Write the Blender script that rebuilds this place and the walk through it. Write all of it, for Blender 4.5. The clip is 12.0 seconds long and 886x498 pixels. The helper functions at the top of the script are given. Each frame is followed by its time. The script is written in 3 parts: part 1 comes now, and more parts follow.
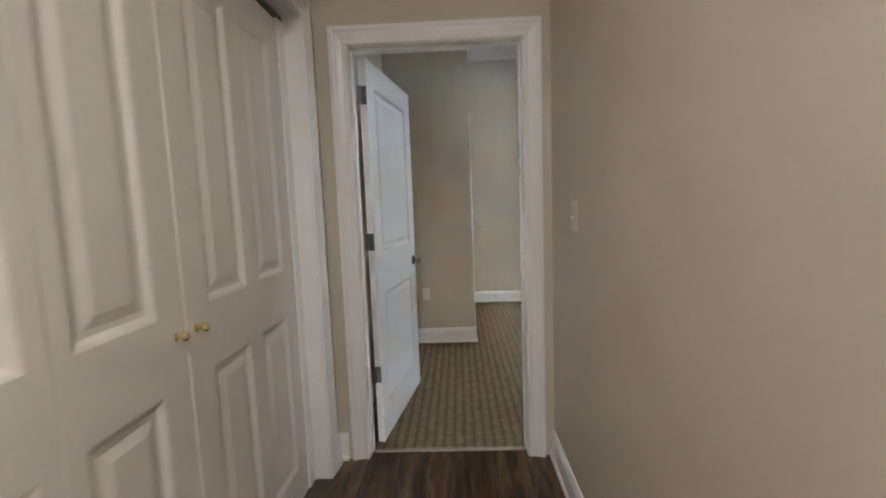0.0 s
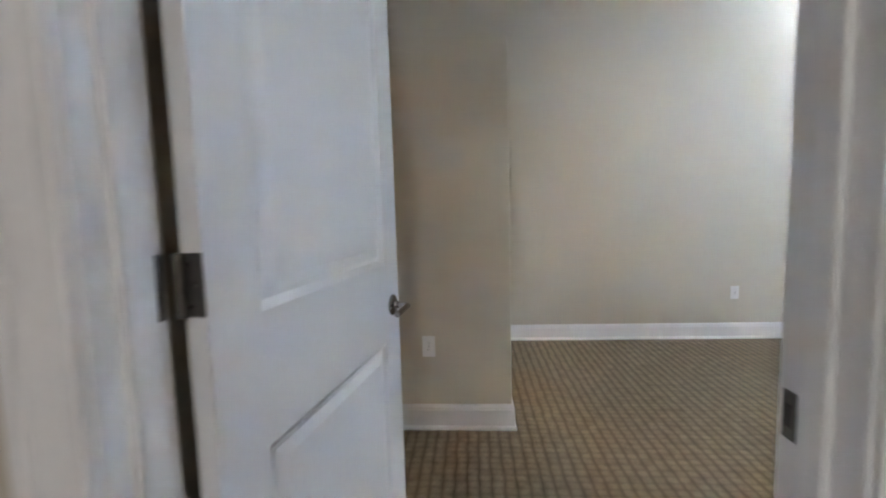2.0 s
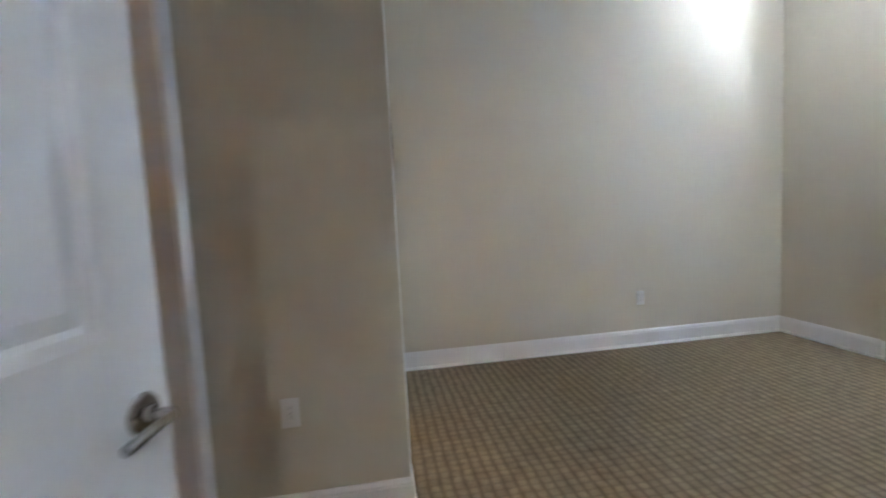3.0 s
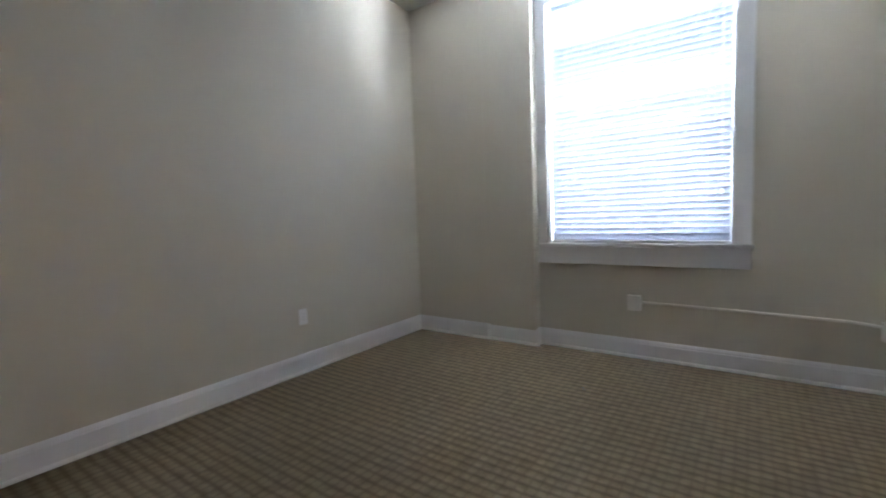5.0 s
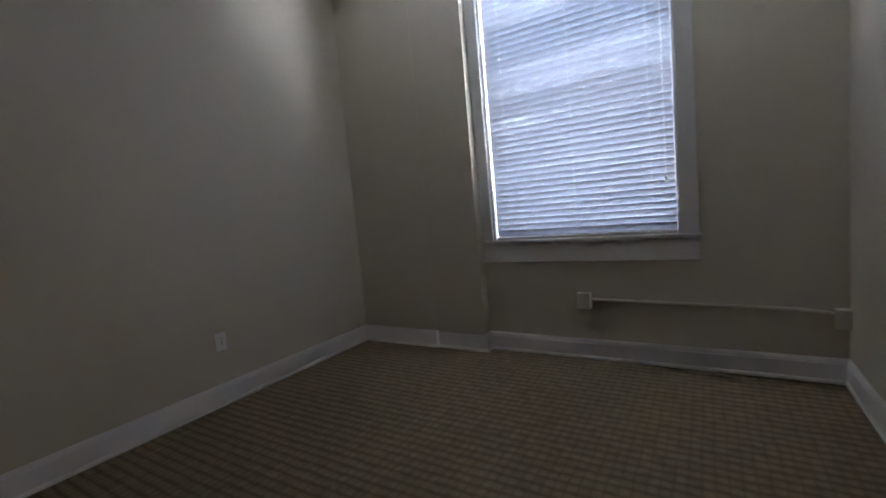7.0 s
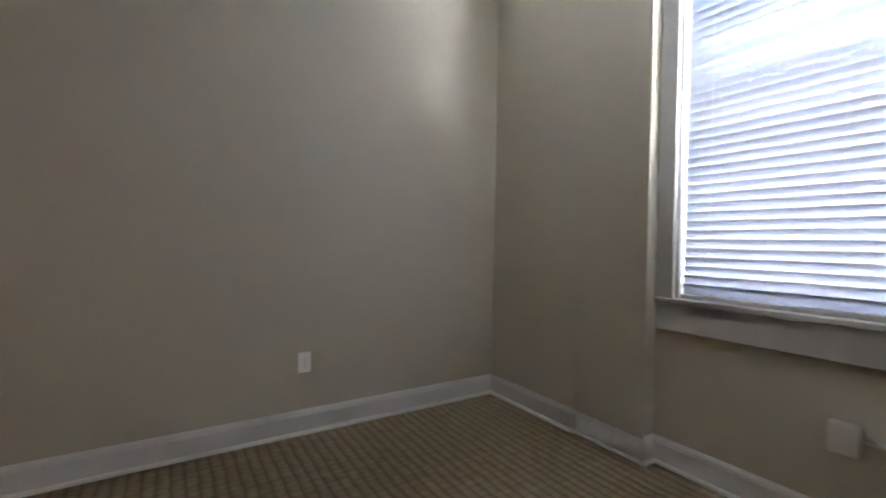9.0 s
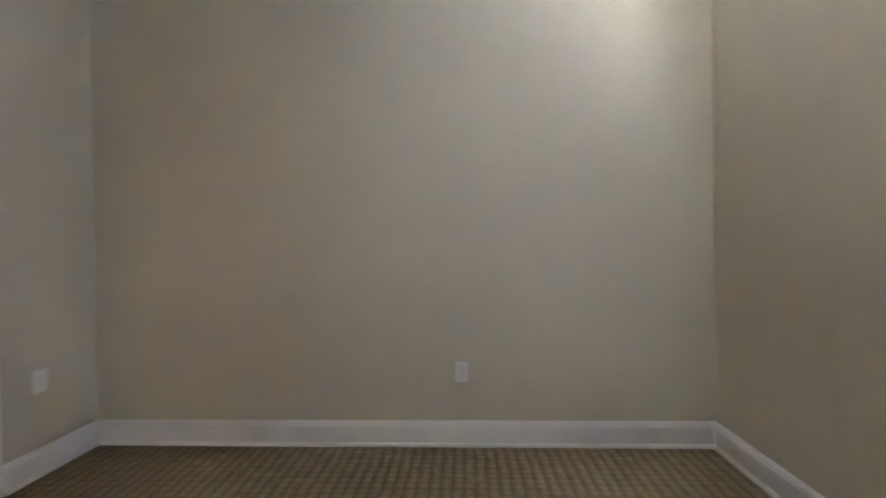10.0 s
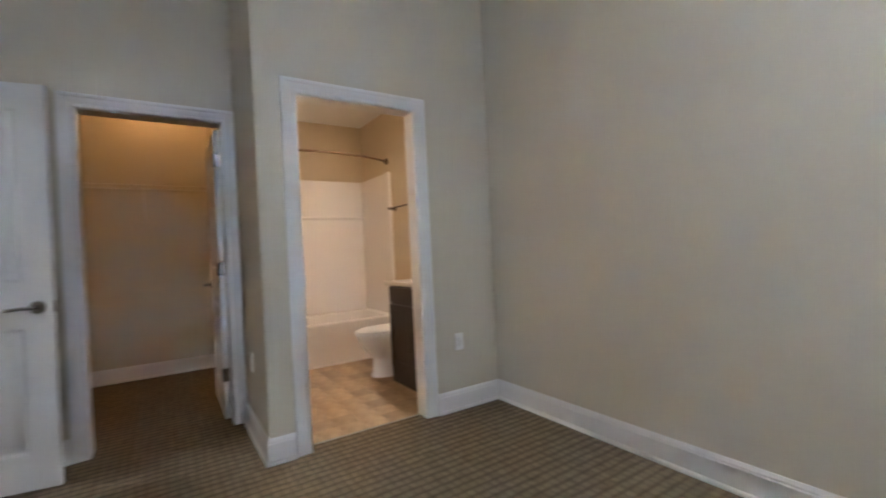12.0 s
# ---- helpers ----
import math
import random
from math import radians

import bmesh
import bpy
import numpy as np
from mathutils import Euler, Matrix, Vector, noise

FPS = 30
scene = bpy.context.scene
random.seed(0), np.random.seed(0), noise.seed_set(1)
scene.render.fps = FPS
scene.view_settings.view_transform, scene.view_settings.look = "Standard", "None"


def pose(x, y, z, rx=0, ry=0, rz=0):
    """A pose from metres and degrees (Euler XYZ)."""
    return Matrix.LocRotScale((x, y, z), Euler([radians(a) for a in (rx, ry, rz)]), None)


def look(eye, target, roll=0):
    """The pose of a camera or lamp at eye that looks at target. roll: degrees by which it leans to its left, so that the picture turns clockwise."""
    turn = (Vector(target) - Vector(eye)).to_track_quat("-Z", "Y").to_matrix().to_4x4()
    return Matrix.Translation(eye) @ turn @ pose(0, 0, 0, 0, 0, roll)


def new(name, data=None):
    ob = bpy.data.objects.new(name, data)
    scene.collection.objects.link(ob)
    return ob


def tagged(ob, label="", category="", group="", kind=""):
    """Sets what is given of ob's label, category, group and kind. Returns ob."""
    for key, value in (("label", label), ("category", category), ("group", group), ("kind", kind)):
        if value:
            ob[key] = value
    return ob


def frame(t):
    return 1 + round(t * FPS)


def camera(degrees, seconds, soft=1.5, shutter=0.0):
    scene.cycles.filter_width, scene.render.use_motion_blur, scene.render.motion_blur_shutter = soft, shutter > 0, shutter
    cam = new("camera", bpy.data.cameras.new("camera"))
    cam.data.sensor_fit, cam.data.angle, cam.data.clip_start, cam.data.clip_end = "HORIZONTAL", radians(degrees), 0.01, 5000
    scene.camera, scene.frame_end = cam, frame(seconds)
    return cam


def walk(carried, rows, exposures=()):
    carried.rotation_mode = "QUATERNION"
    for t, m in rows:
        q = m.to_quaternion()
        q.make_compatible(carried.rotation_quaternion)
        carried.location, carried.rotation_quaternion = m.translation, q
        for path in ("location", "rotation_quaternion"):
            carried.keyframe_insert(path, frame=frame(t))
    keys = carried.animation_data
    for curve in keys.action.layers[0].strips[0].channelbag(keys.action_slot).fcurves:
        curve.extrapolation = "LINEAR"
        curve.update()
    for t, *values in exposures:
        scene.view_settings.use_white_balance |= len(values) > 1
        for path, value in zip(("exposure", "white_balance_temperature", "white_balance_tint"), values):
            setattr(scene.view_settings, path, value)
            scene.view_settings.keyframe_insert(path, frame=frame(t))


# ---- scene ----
cam = camera(91.4, 12.0, 1.8, 0.5)
PATH = [
    (0, (0.633, 0.888, 1.297), (0.565, 2.876, 1.084), -2.1),
    (0.5, (0.618, 1.364, 1.266), (0.473, 3.344, 1.023), -2.5),
    (1, (0.603, 1.761, 1.243), (0.412, 3.734, 0.978), -2.5),
    (1.5, (0.586, 2.168, 1.224), (0.374, 4.143, 0.99), -2.1),
    (2, (0.567, 2.546, 1.203), (0.439, 4.533, 1.016), -1.6),
    (2.5, (0.605, 2.847, 1.207), (0.664, 4.839, 1.035), -2.4),
    (2.7, (0.634, 2.97, 1.204), (0.782, 4.957, 1.036), -2.7),
    (4.5, (0.915, 3.705, 1.105), (2.277, 5.161, 0.954), -2.0),
    (5, (0.939, 3.773, 1.102), (2.561, 4.932, 0.945), -2.1),
    (5.5, (0.996, 3.757, 1.131), (2.766, 4.67, 0.952), -2.9),
    (6, (1.029, 3.769, 1.133), (2.865, 4.55, 0.992), -2.9),
    (6.5, (1.096, 3.738, 1.115), (2.908, 4.574, 0.983), -4.6),
    (6.7, (1.175, 3.715, 1.121), (2.942, 4.638, 0.964), -5.1),
    (8.5, (1.986, 3.88, 1.137), (3.349, 5.341, 1.062), -1.6),
    (9, (2.191, 3.929, 1.105), (3.264, 5.617, 1.069), 1.0),
    (9.5, (2.556, 3.946, 1.113), (3.134, 5.861, 1.078), 0.2),
    (10, (2.862, 4.038, 1.106), (2.771, 6.036, 1.084), -0.9),
    (10.5, (2.994, 4.273, 1.118), (2.359, 6.17, 1.095), -1.6),
    (11, (3.074, 4.391, 1.102), (1.983, 6.068, 1.084), -0.7),
    (11.5, (3.156, 4.379, 1.101), (1.751, 5.802, 1.107), -1.9),
    (12, (3.234, 4.375, 1.099), (1.556, 5.464, 1.104), -2.8),
]
EXPOSURE = [
    (0.0, 1.86, 6100, 11), (1.0, 1.98, 5780, 11), (2.0, 1.92, 5830, 12), (2.7, 1.72, 5830, 12),
    (4.5, 1.1, 5850, 12), (5.5, 0.34, 6060, 14), (6.7, -0.6, 6180, 16), (8.5, -0.08, 6280, 16),
    (9.5, 0.66, 6720, 15), (10.5, 1.12, 6440, 14), (12.0, 1.4, 6150, 14),
]
walk(cam, [(t, look(eye, target, roll)) for t, eye, target, roll in PATH], EXPOSURE)


# ---------------------------------------------------------------- light
world = bpy.data.worlds.new("sky")
scene.world = world
world.use_nodes = True
wn = world.node_tree.nodes
sky = wn.new("ShaderNodeTexSky")
sky.sky_type, sky.sun_disc = "NISHITA", False
sky.sun_elevation, sky.sun_rotation = radians(48), radians(200)
world.node_tree.links.new(sky.outputs[0], wn["Background"].inputs[0])
wn["Background"].inputs[1].default_value = 0.12


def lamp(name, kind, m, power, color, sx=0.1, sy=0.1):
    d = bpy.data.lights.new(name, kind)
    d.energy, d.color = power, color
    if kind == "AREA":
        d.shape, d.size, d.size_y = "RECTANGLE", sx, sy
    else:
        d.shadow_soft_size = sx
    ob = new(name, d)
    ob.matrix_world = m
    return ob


# skylight in the window's opening, outside the blind
lamp("sky_daylight", "AREA", look((4.50, 4.485, 2.25), (3.0, 4.485, 2.25)), 1260, (0.74, 0.865, 1.0), 1.24, 0.92)
# paler stand-in lamp added for the unseen outside behind the blind's lower half
lamp("lower_daylight", "AREA", look((4.50, 4.485, 1.32), (3.0, 4.485, 1.32)), 1400, (0.89, 0.945, 1.0), 1.24, 0.92)
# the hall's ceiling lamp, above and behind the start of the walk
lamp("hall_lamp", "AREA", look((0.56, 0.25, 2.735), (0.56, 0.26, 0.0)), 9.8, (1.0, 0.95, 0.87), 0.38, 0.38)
# lamps of the bathroom and of the walk-in closet, out of sight behind the door heads
lamp("bath_lamp", "AREA", look((0.02, 6.36, 2.28), (-0.2, 5.4, 0.9)), 8.3, (1.0, 0.74, 0.52), 0.5, 0.12)
lamp("closet_lamp", "POINT", pose(-1.5, 4.35, 2.72), 2.4, (1.0, 0.50, 0.18), 0.06)


# ---------------------------------------------------------------- materials
def material(name, color, rough=0.5, metal=0.0, var=0.06, scale=3.0, fine=120.0, bump=0.05, bump_dist=0.002, wear=None, spec=0.5):
    m = bpy.data.materials.new(name)
    m.use_nodes = True
    nt = m.node_tree
    n, l = nt.nodes, nt.links
    b = n["Principled BSDF"]
    b.inputs["Metallic"].default_value = metal
    b.inputs["Specular IOR Level"].default_value = spec
    co = n.new("ShaderNodeTexCoord")
    big = n.new("ShaderNodeTexNoise")
    big.inputs["Scale"].default_value, big.inputs["Detail"].default_value = scale, 4
    small = n.new("ShaderNodeTexNoise")
    small.inputs["Scale"].default_value, small.inputs["Detail"].default_value = fine, 2
    l.new(co.outputs["Object"], big.inputs["Vector"])
    l.new(co.outputs["Object"], small.inputs["Vector"])
    ramp = n.new("ShaderNodeValToRGB")
    c = Vector(color)
    ramp.color_ramp.elements[0].position, ramp.color_ramp.elements[1].position = 0.3, 0.7
    ramp.color_ramp.elements[0].color = (*(c * (1 - var)), 1)
    ramp.color_ramp.elements[1].color = (*(c * (1 + var)), 1)
    add = n.new("ShaderNodeMix")
    add.data_type = "FLOAT"
    add.inputs[0].default_value = 0.35
    l.new(big.outputs["Fac"], add.inputs[2])
    l.new(small.outputs["Fac"], add.inputs[3])
    l.new(add.outputs[0], ramp.inputs[0])
    l.new(ramp.outputs[0], b.inputs["Base Color"])
    rr = n.new("ShaderNodeMapRange")
    rr.inputs["To Min"].default_value, rr.inputs["To Max"].default_value = max(0.02, rough - 0.08), min(1, rough + 0.08)
    l.new(big.outputs["Fac"], rr.inputs["Value"])
    l.new(rr.outputs[0], b.inputs["Roughness"])
    bp = n.new("ShaderNodeBump")
    bp.inputs["Strength"].default_value, bp.inputs["Distance"].default_value = bump, bump_dist
    l.new(small.outputs["Fac"], bp.inputs["Height"])
    l.new(bp.outputs[0], b.inputs["Normal"])
    return m


M_WALL = material("beige_wall_paint", (0.605, 0.561, 0.463), 0.62, var=0.035, scale=1.1, fine=190, bump=0.22, bump_dist=0.0012)
M_HALL = material("tan_hall_paint", (0.62, 0.555, 0.48), 0.6, var=0.035, scale=1.1, fine=190, bump=0.22, bump_dist=0.0012)
M_BATHWALL = material("cream_bath_paint", (0.60, 0.50, 0.35), 0.6, var=0.03, scale=1.3, fine=190, bump=0.18, bump_dist=0.001)
M_CEIL = material("white_ceiling_paint", (0.85, 0.845, 0.82), 0.9, var=0.02, scale=1.5, fine=90, bump=0.3, bump_dist=0.002)
M_TRIM = material("white_trim_paint", (0.85, 0.85, 0.85), 0.34, var=0.03, scale=2.5, fine=60, bump=0.06, bump_dist=0.001)
M_DOOR = material("white_door_paint", (0.80, 0.81, 0.82), 0.36, var=0.025, scale=2.0, fine=80, bump=0.08, bump_dist=0.001)
M_BIFOLD = material("cream_door_paint", (0.74, 0.71, 0.66), 0.40, var=0.03, scale=2.0, fine=80, bump=0.1, bump_dist=0.001)
M_STEP = material("oiled_step_shadow_gap", (0.10, 0.08, 0.06), 0.8)
M_ALMOND = material("almond_plastic", (0.66, 0.62, 0.56), 0.38, var=0.02, scale=9, fine=200, bump=0.02)
M_PLATE = material("white_plastic", (0.82, 0.815, 0.80), 0.35, var=0.015, scale=9, fine=200, bump=0.02)
M_SLOT = material("dark_plastic_slot", (0.05, 0.05, 0.05), 0.6)
M_BRASS = material("polished_brass", (0.82, 0.69, 0.36), 0.10, 1.0, var=0.08, scale=30, fine=300, bump=0.03)
M_NICKEL = material("satin_nickel", (0.36, 0.35, 0.335), 0.24, 1.0, var=0.08, scale=20, fine=400, bump=0.04)
M_HINGE = material("dull_steel_hinge", (0.16, 0.157, 0.15), 0.42, 0.85, var=0.15, scale=30, fine=300, bump=0.08)
M_BRONZE = material("dark_bronze", (0.10, 0.065, 0.04), 0.35, 0.9, var=0.12, scale=25, fine=300, bump=0.05)
M_ROD = material("bronzed_rod", (0.26, 0.18, 0.11), 0.42, 1.0, var=0.1, scale=20, fine=300, bump=0.03)
M_PORCELAIN = material("white_porcelain", (0.84, 0.83, 0.80), 0.12, var=0.015, scale=6, fine=40, bump=0.01)
M_SURROUND = material("gloss_white_acrylic", (0.82, 0.79, 0.75), 0.38, var=0.015, scale=3, fine=30, bump=0.02)
M_TOP = material("cultured_marble", (0.82, 0.80, 0.76), 0.18, var=0.04, scale=8, fine=60, bump=0.01)
M_ESPRESSO = material("espresso_wood", (0.026, 0.016, 0.012), 0.48, var=0.3, scale=5, fine=70, bump=0.08)
M_WIRE = material("white_coated_wire", (0.72, 0.70, 0.66), 0.4)
M_STRIP = material("metal_threshold", (0.30, 0.275, 0.235), 0.42, 0.8, var=0.15, scale=25, fine=200, bump=0.08)
M_CONDUIT = material("painted_raceway", (0.78, 0.745, 0.68), 0.45, var=0.03, scale=5, fine=100, bump=0.05)
M_SILL = material("white_sill_paint", (0.82, 0.82, 0.815), 0.38, var=0.04, scale=3, fine=60, bump=0.1, bump_dist=0.001)


def carpet_material():
    """Looped carpet: rows of small tufts along the room's length, crossed by weaker rows."""
    m = bpy.data.materials.new("ribbed_loop_carpet")
    m.use_nodes = True
    n, l = m.node_tree.nodes, m.node_tree.links
    b = n["Principled BSDF"]
    b.inputs["Roughness"].default_value, b.inputs["Specular IOR Level"].default_value = 0.95, 0.05
    co = n.new("ShaderNodeTexCoord")
    wob = n.new("ShaderNodeTexNoise")
    wob.inputs["Scale"].default_value, wob.inputs["Detail"].default_value = 9.0, 3
    l.new(co.outputs["Object"], wob.inputs["Vector"])
    warp = n.new("ShaderNodeVectorMath")
    warp.operation = "MULTIPLY_ADD"
    warp.inputs[1].default_value = (0.02, 0.02, 0)
    l.new(wob.outputs["Color"], warp.inputs[0])
    l.new(co.outputs["Object"], warp.inputs[2])
    sep = n.new("ShaderNodeSeparateXYZ")
    l.new(warp.outputs[0], sep.inputs[0])

    def rows(axis, pitch, power):
        k = n.new("ShaderNodeMath")
        k.operation = "MULTIPLY"
        k.inputs[1].default_value = math.pi / pitch
        l.new(sep.outputs[axis], k.inputs[0])
        s = n.new("ShaderNodeMath")
        s.operation = "SINE"
        l.new(k.outputs[0], s.inputs[0])
        a = n.new("ShaderNodeMath")
        a.operation = "ABSOLUTE"
        l.new(s.outputs[0], a.inputs[0])
        p = n.new("ShaderNodeMath")
        p.operation = "POWER"
        p.inputs[1].default_value = power
        l.new(a.outputs[0], p.inputs[0])
        return p

    rx, ry = rows(0, 0.054, 0.9), rows(1, 0.045, 0.3)
    mul = n.new("ShaderNodeMath")
    mul.operation = "MULTIPLY"
    l.new(rx.outputs[0], mul.inputs[0])
    l.new(ry.outputs[0], mul.inputs[1])
    fib = n.new("ShaderNodeTexNoise")
    fib.inputs["Scale"].default_value, fib.inputs["Detail"].default_value = 260, 3
    l.new(co.outputs["Object"], fib.inputs["Vector"])
    stain = n.new("ShaderNodeTexNoise")
    stain.inputs["Scale"].default_value, stain.inputs["Detail"].default_value = 1.3, 5
    l.new(co.outputs["Object"], stain.inputs["Vector"])
    mixf = n.new("ShaderNodeMath")
    mixf.operation = "MULTIPLY_ADD"
    mixf.inputs[1].default_value = 0.4
    l.new(fib.outputs["Fac"], mixf.inputs[0])
    l.new(mul.outputs[0], mixf.inputs[2])
    ramp = n.new("ShaderNodeValToRGB")
    e = ramp.color_ramp.elements
    e[0].position, e[0].color = 0.25, (0.104, 0.079, 0.048, 1)
    e[1].position, e[1].color = 1.05, (0.178, 0.138, 0.084, 1)
    l.new(mixf.outputs[0], ramp.inputs[0])
    tint = n.new("ShaderNodeMix")
    tint.data_type, tint.blend_type = "RGBA", "MULTIPLY"
    sr = n.new("ShaderNodeMapRange")
    sr.inputs["From Min"].default_value, sr.inputs["From Max"].default_value = 0.35, 0.7
    l.new(stain.outputs["Fac"], sr.inputs["Value"])
    l.new(sr.outputs[0], tint.inputs[0])
    l.new(ramp.outputs[0], tint.inputs[6])
    tint.inputs[7].default_value = (0.86, 0.87, 0.88, 1)
    l.new(tint.outputs[2], b.inputs["Base Color"])
    fleck = n.new("ShaderNodeTexNoise")
    fleck.inputs["Scale"].default_value, fleck.inputs["Detail"].default_value = 17, 3
    l.new(co.outputs["Object"], fleck.inputs["Vector"])
    fr = n.new("ShaderNodeMapRange")
    fr.inputs["From Min"].default_value, fr.inputs["From Max"].default_value = 0.3, 0.7
    fr.inputs["To Min"].default_value, fr.inputs["To Max"].default_value = 0.82, 1.16
    l.new(fleck.outputs["Fac"], fr.inputs["Value"])
    tone = n.new("ShaderNodeVectorMath")
    tone.operation = "SCALE"
    l.new(tint.outputs[2], tone.inputs[0])
    l.new(fr.outputs[0], tone.inputs["Scale"])
    l.new(tone.outputs[0], b.inputs["Base Color"])
    bp = n.new("ShaderNodeBump")
    bp.inputs["Strength"].default_value, bp.inputs["Distance"].default_value = 0.5, 0.007
    l.new(mixf.outputs[0], bp.inputs["Height"])
    l.new(bp.outputs[0], b.inputs["Normal"])
    return m


def wood_material():
    """Dark brown hand-scraped planks; every board takes its own tone."""
    m = bpy.data.materials.new("dark_wood_plank")
    m.use_nodes = True
    n, l = m.node_tree.nodes, m.node_tree.links
    b = n["Principled BSDF"]
    b.inputs["Roughness"].default_value = 0.38
    co, info = n.new("ShaderNodeTexCoord"), n.new("ShaderNodeObjectInfo")
    mp = n.new("ShaderNodeMapping")
    mp.inputs["Scale"].default_value = (11, 1.4, 10)
    off = n.new("ShaderNodeVectorMath")
    off.operation = "ADD"
    l.new(co.outputs["Object"], off.inputs[0])
    l.new(info.outputs["Random"], off.inputs[1])
    l.new(off.outputs[0], mp.inputs["Vector"])
    g = n.new("ShaderNodeTexNoise")
    g.inputs["Scale"].default_value, g.inputs["Detail"].default_value, g.inputs["Distortion"].default_value = 1.6, 8, 1.2
    l.new(mp.outputs[0], g.inputs["Vector"])
    ramp = n.new("ShaderNodeValToRGB")
    e = ramp.color_ramp.elements
    e[0].position, e[0].color = 0.38, (0.016, 0.011, 0.007, 1)
    e[1].position, e[1].color = 0.66, (0.150, 0.088, 0.047, 1)
    l.new(g.outputs["Fac"], ramp.inputs[0])
    hsv = n.new("ShaderNodeHueSaturation")
    mr = n.new("ShaderNodeMapRange")
    mr.inputs["To Min"].default_value, mr.inputs["To Max"].default_value = 0.6, 1.6
    l.new(info.outputs["Random"], mr.inputs["Value"])
    l.new(mr.outputs[0], hsv.inputs["Value"])
    l.new(ramp.outputs[0], hsv.inputs["Color"])
    l.new(hsv.outputs[0], b.inputs["Base Color"])
    bp = n.new("ShaderNodeBump")
    bp.inputs["Strength"].default_value, bp.inputs["Distance"].default_value = 0.25, 0.002
    l.new(g.outputs["Fac"], bp.inputs["Height"])
    l.new(bp.outputs[0], b.inputs["Normal"])
    return m


def vinyl_material():
    """Stone-look vinyl, mottled tan; every tile takes its own tone."""
    m = bpy.data.materials.new("stone_look_vinyl")
    m.use_nodes = True
    n, l = m.node_tree.nodes, m.node_tree.links
    b = n["Principled BSDF"]
    b.inputs["Roughness"].default_value = 0.42
    co, info = n.new("ShaderNodeTexCoord"), n.new("ShaderNodeObjectInfo")
    g = n.new("ShaderNodeTexNoise")
    g.inputs["Scale"].default_value, g.inputs["Detail"].default_value = 8, 7
    l.new(co.outputs["Object"], g.inputs["Vector"])
    ramp = n.new("ShaderNodeValToRGB")
    e = ramp.color_ramp.elements
    e[0].position, e[0].color = 0.3, (0.28, 0.18, 0.095, 1)
    e[1].position, e[1].color = 0.7, (0.52, 0.385, 0.235, 1)
    l.new(g.outputs["Fac"], ramp.inputs[0])
    hsv = n.new("ShaderNodeHueSaturation")
    mr = n.new("ShaderNodeMapRange")
    mr.inputs["To Min"].default_value, mr.inputs["To Max"].default_value = 0.78, 1.18
    l.new(info.outputs["Random"], mr.inputs["Value"])
    l.new(mr.outputs[0], hsv.inputs["Value"])
    l.new(ramp.outputs[0], hsv.inputs["Color"])
    l.new(hsv.outputs[0], b.inputs["Base Color"])
    return m


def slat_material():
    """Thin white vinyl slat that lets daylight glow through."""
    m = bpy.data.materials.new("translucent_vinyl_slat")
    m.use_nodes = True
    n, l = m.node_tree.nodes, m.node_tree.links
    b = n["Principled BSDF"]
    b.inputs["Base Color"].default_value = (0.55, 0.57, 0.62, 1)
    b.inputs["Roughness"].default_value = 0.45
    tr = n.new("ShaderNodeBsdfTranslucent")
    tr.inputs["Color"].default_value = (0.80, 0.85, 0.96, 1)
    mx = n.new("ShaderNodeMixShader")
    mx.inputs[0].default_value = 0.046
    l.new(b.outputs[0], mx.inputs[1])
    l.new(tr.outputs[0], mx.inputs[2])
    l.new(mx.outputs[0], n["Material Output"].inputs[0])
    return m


def glass_material():
    m = bpy.data.materials.new("window_glass")
    m.use_nodes = True
    b = m.node_tree.nodes["Principled BSDF"]
    b.inputs["Roughness"].default_value = 0.0
    b.inputs["Transmission Weight"].default_value = 1.0
    b.inputs["IOR"].default_value = 1.05
    return m


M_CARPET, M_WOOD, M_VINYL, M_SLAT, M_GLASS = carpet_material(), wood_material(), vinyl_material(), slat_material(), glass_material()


# ---------------------------------------------------------------- mesh helpers
def mesh_of(name, bm, mat, smooth=False):
    me = bpy.data.meshes.new(name)
    bmesh.ops.recalc_face_normals(bm, faces=bm.faces)
    bm.to_mesh(me)
    bm.free()
    me.materials.append(mat)
    if smooth:
        me.polygons.foreach_set("use_smooth", [True] * len(me.polygons))
        me.set_sharp_from_angle(angle=radians(35))
    return me


def thing(name, bm, mat, label="", category="", group="", kind="", m=None, smooth=False):
    ob = new(name, mesh_of(name, bm, mat, smooth))
    if m:
        ob.matrix_world = m
    return tagged(ob, label, category, group, kind)


def holder(name, m, label, category, group="", kind=""):
    ob = new(name)
    ob.empty_display_size = 0.1
    ob.matrix_world = m
    return tagged(ob, label, category, group, kind)


def part(name, bm, mat, parent, label="", m=None, smooth=False):
    """One mesh part under a thing or a part, in the parent's own space."""
    ob = new(name, mesh_of(name, bm, mat, smooth))
    ob.parent = parent
    if m:
        ob.matrix_basis = m
    return tagged(ob, label)


def box(x0, x1, y0, y1, z0, z1, bevel=0.0, bm=None, seg=1):
    bm = bm or bmesh.new()
    r = bmesh.ops.create_cube(bm, size=1, matrix=Matrix.LocRotScale(((x0 + x1) / 2, (y0 + y1) / 2, (z0 + z1) / 2), None, (abs(x1 - x0), abs(y1 - y0), abs(z1 - z0))))
    if bevel:
        vs = set(r["verts"])
        bmesh.ops.bevel(bm, geom=[e for e in bm.edges if e.verts[0] in vs], offset=bevel, segments=seg, affect="EDGES", profile=0.5)
    return bm


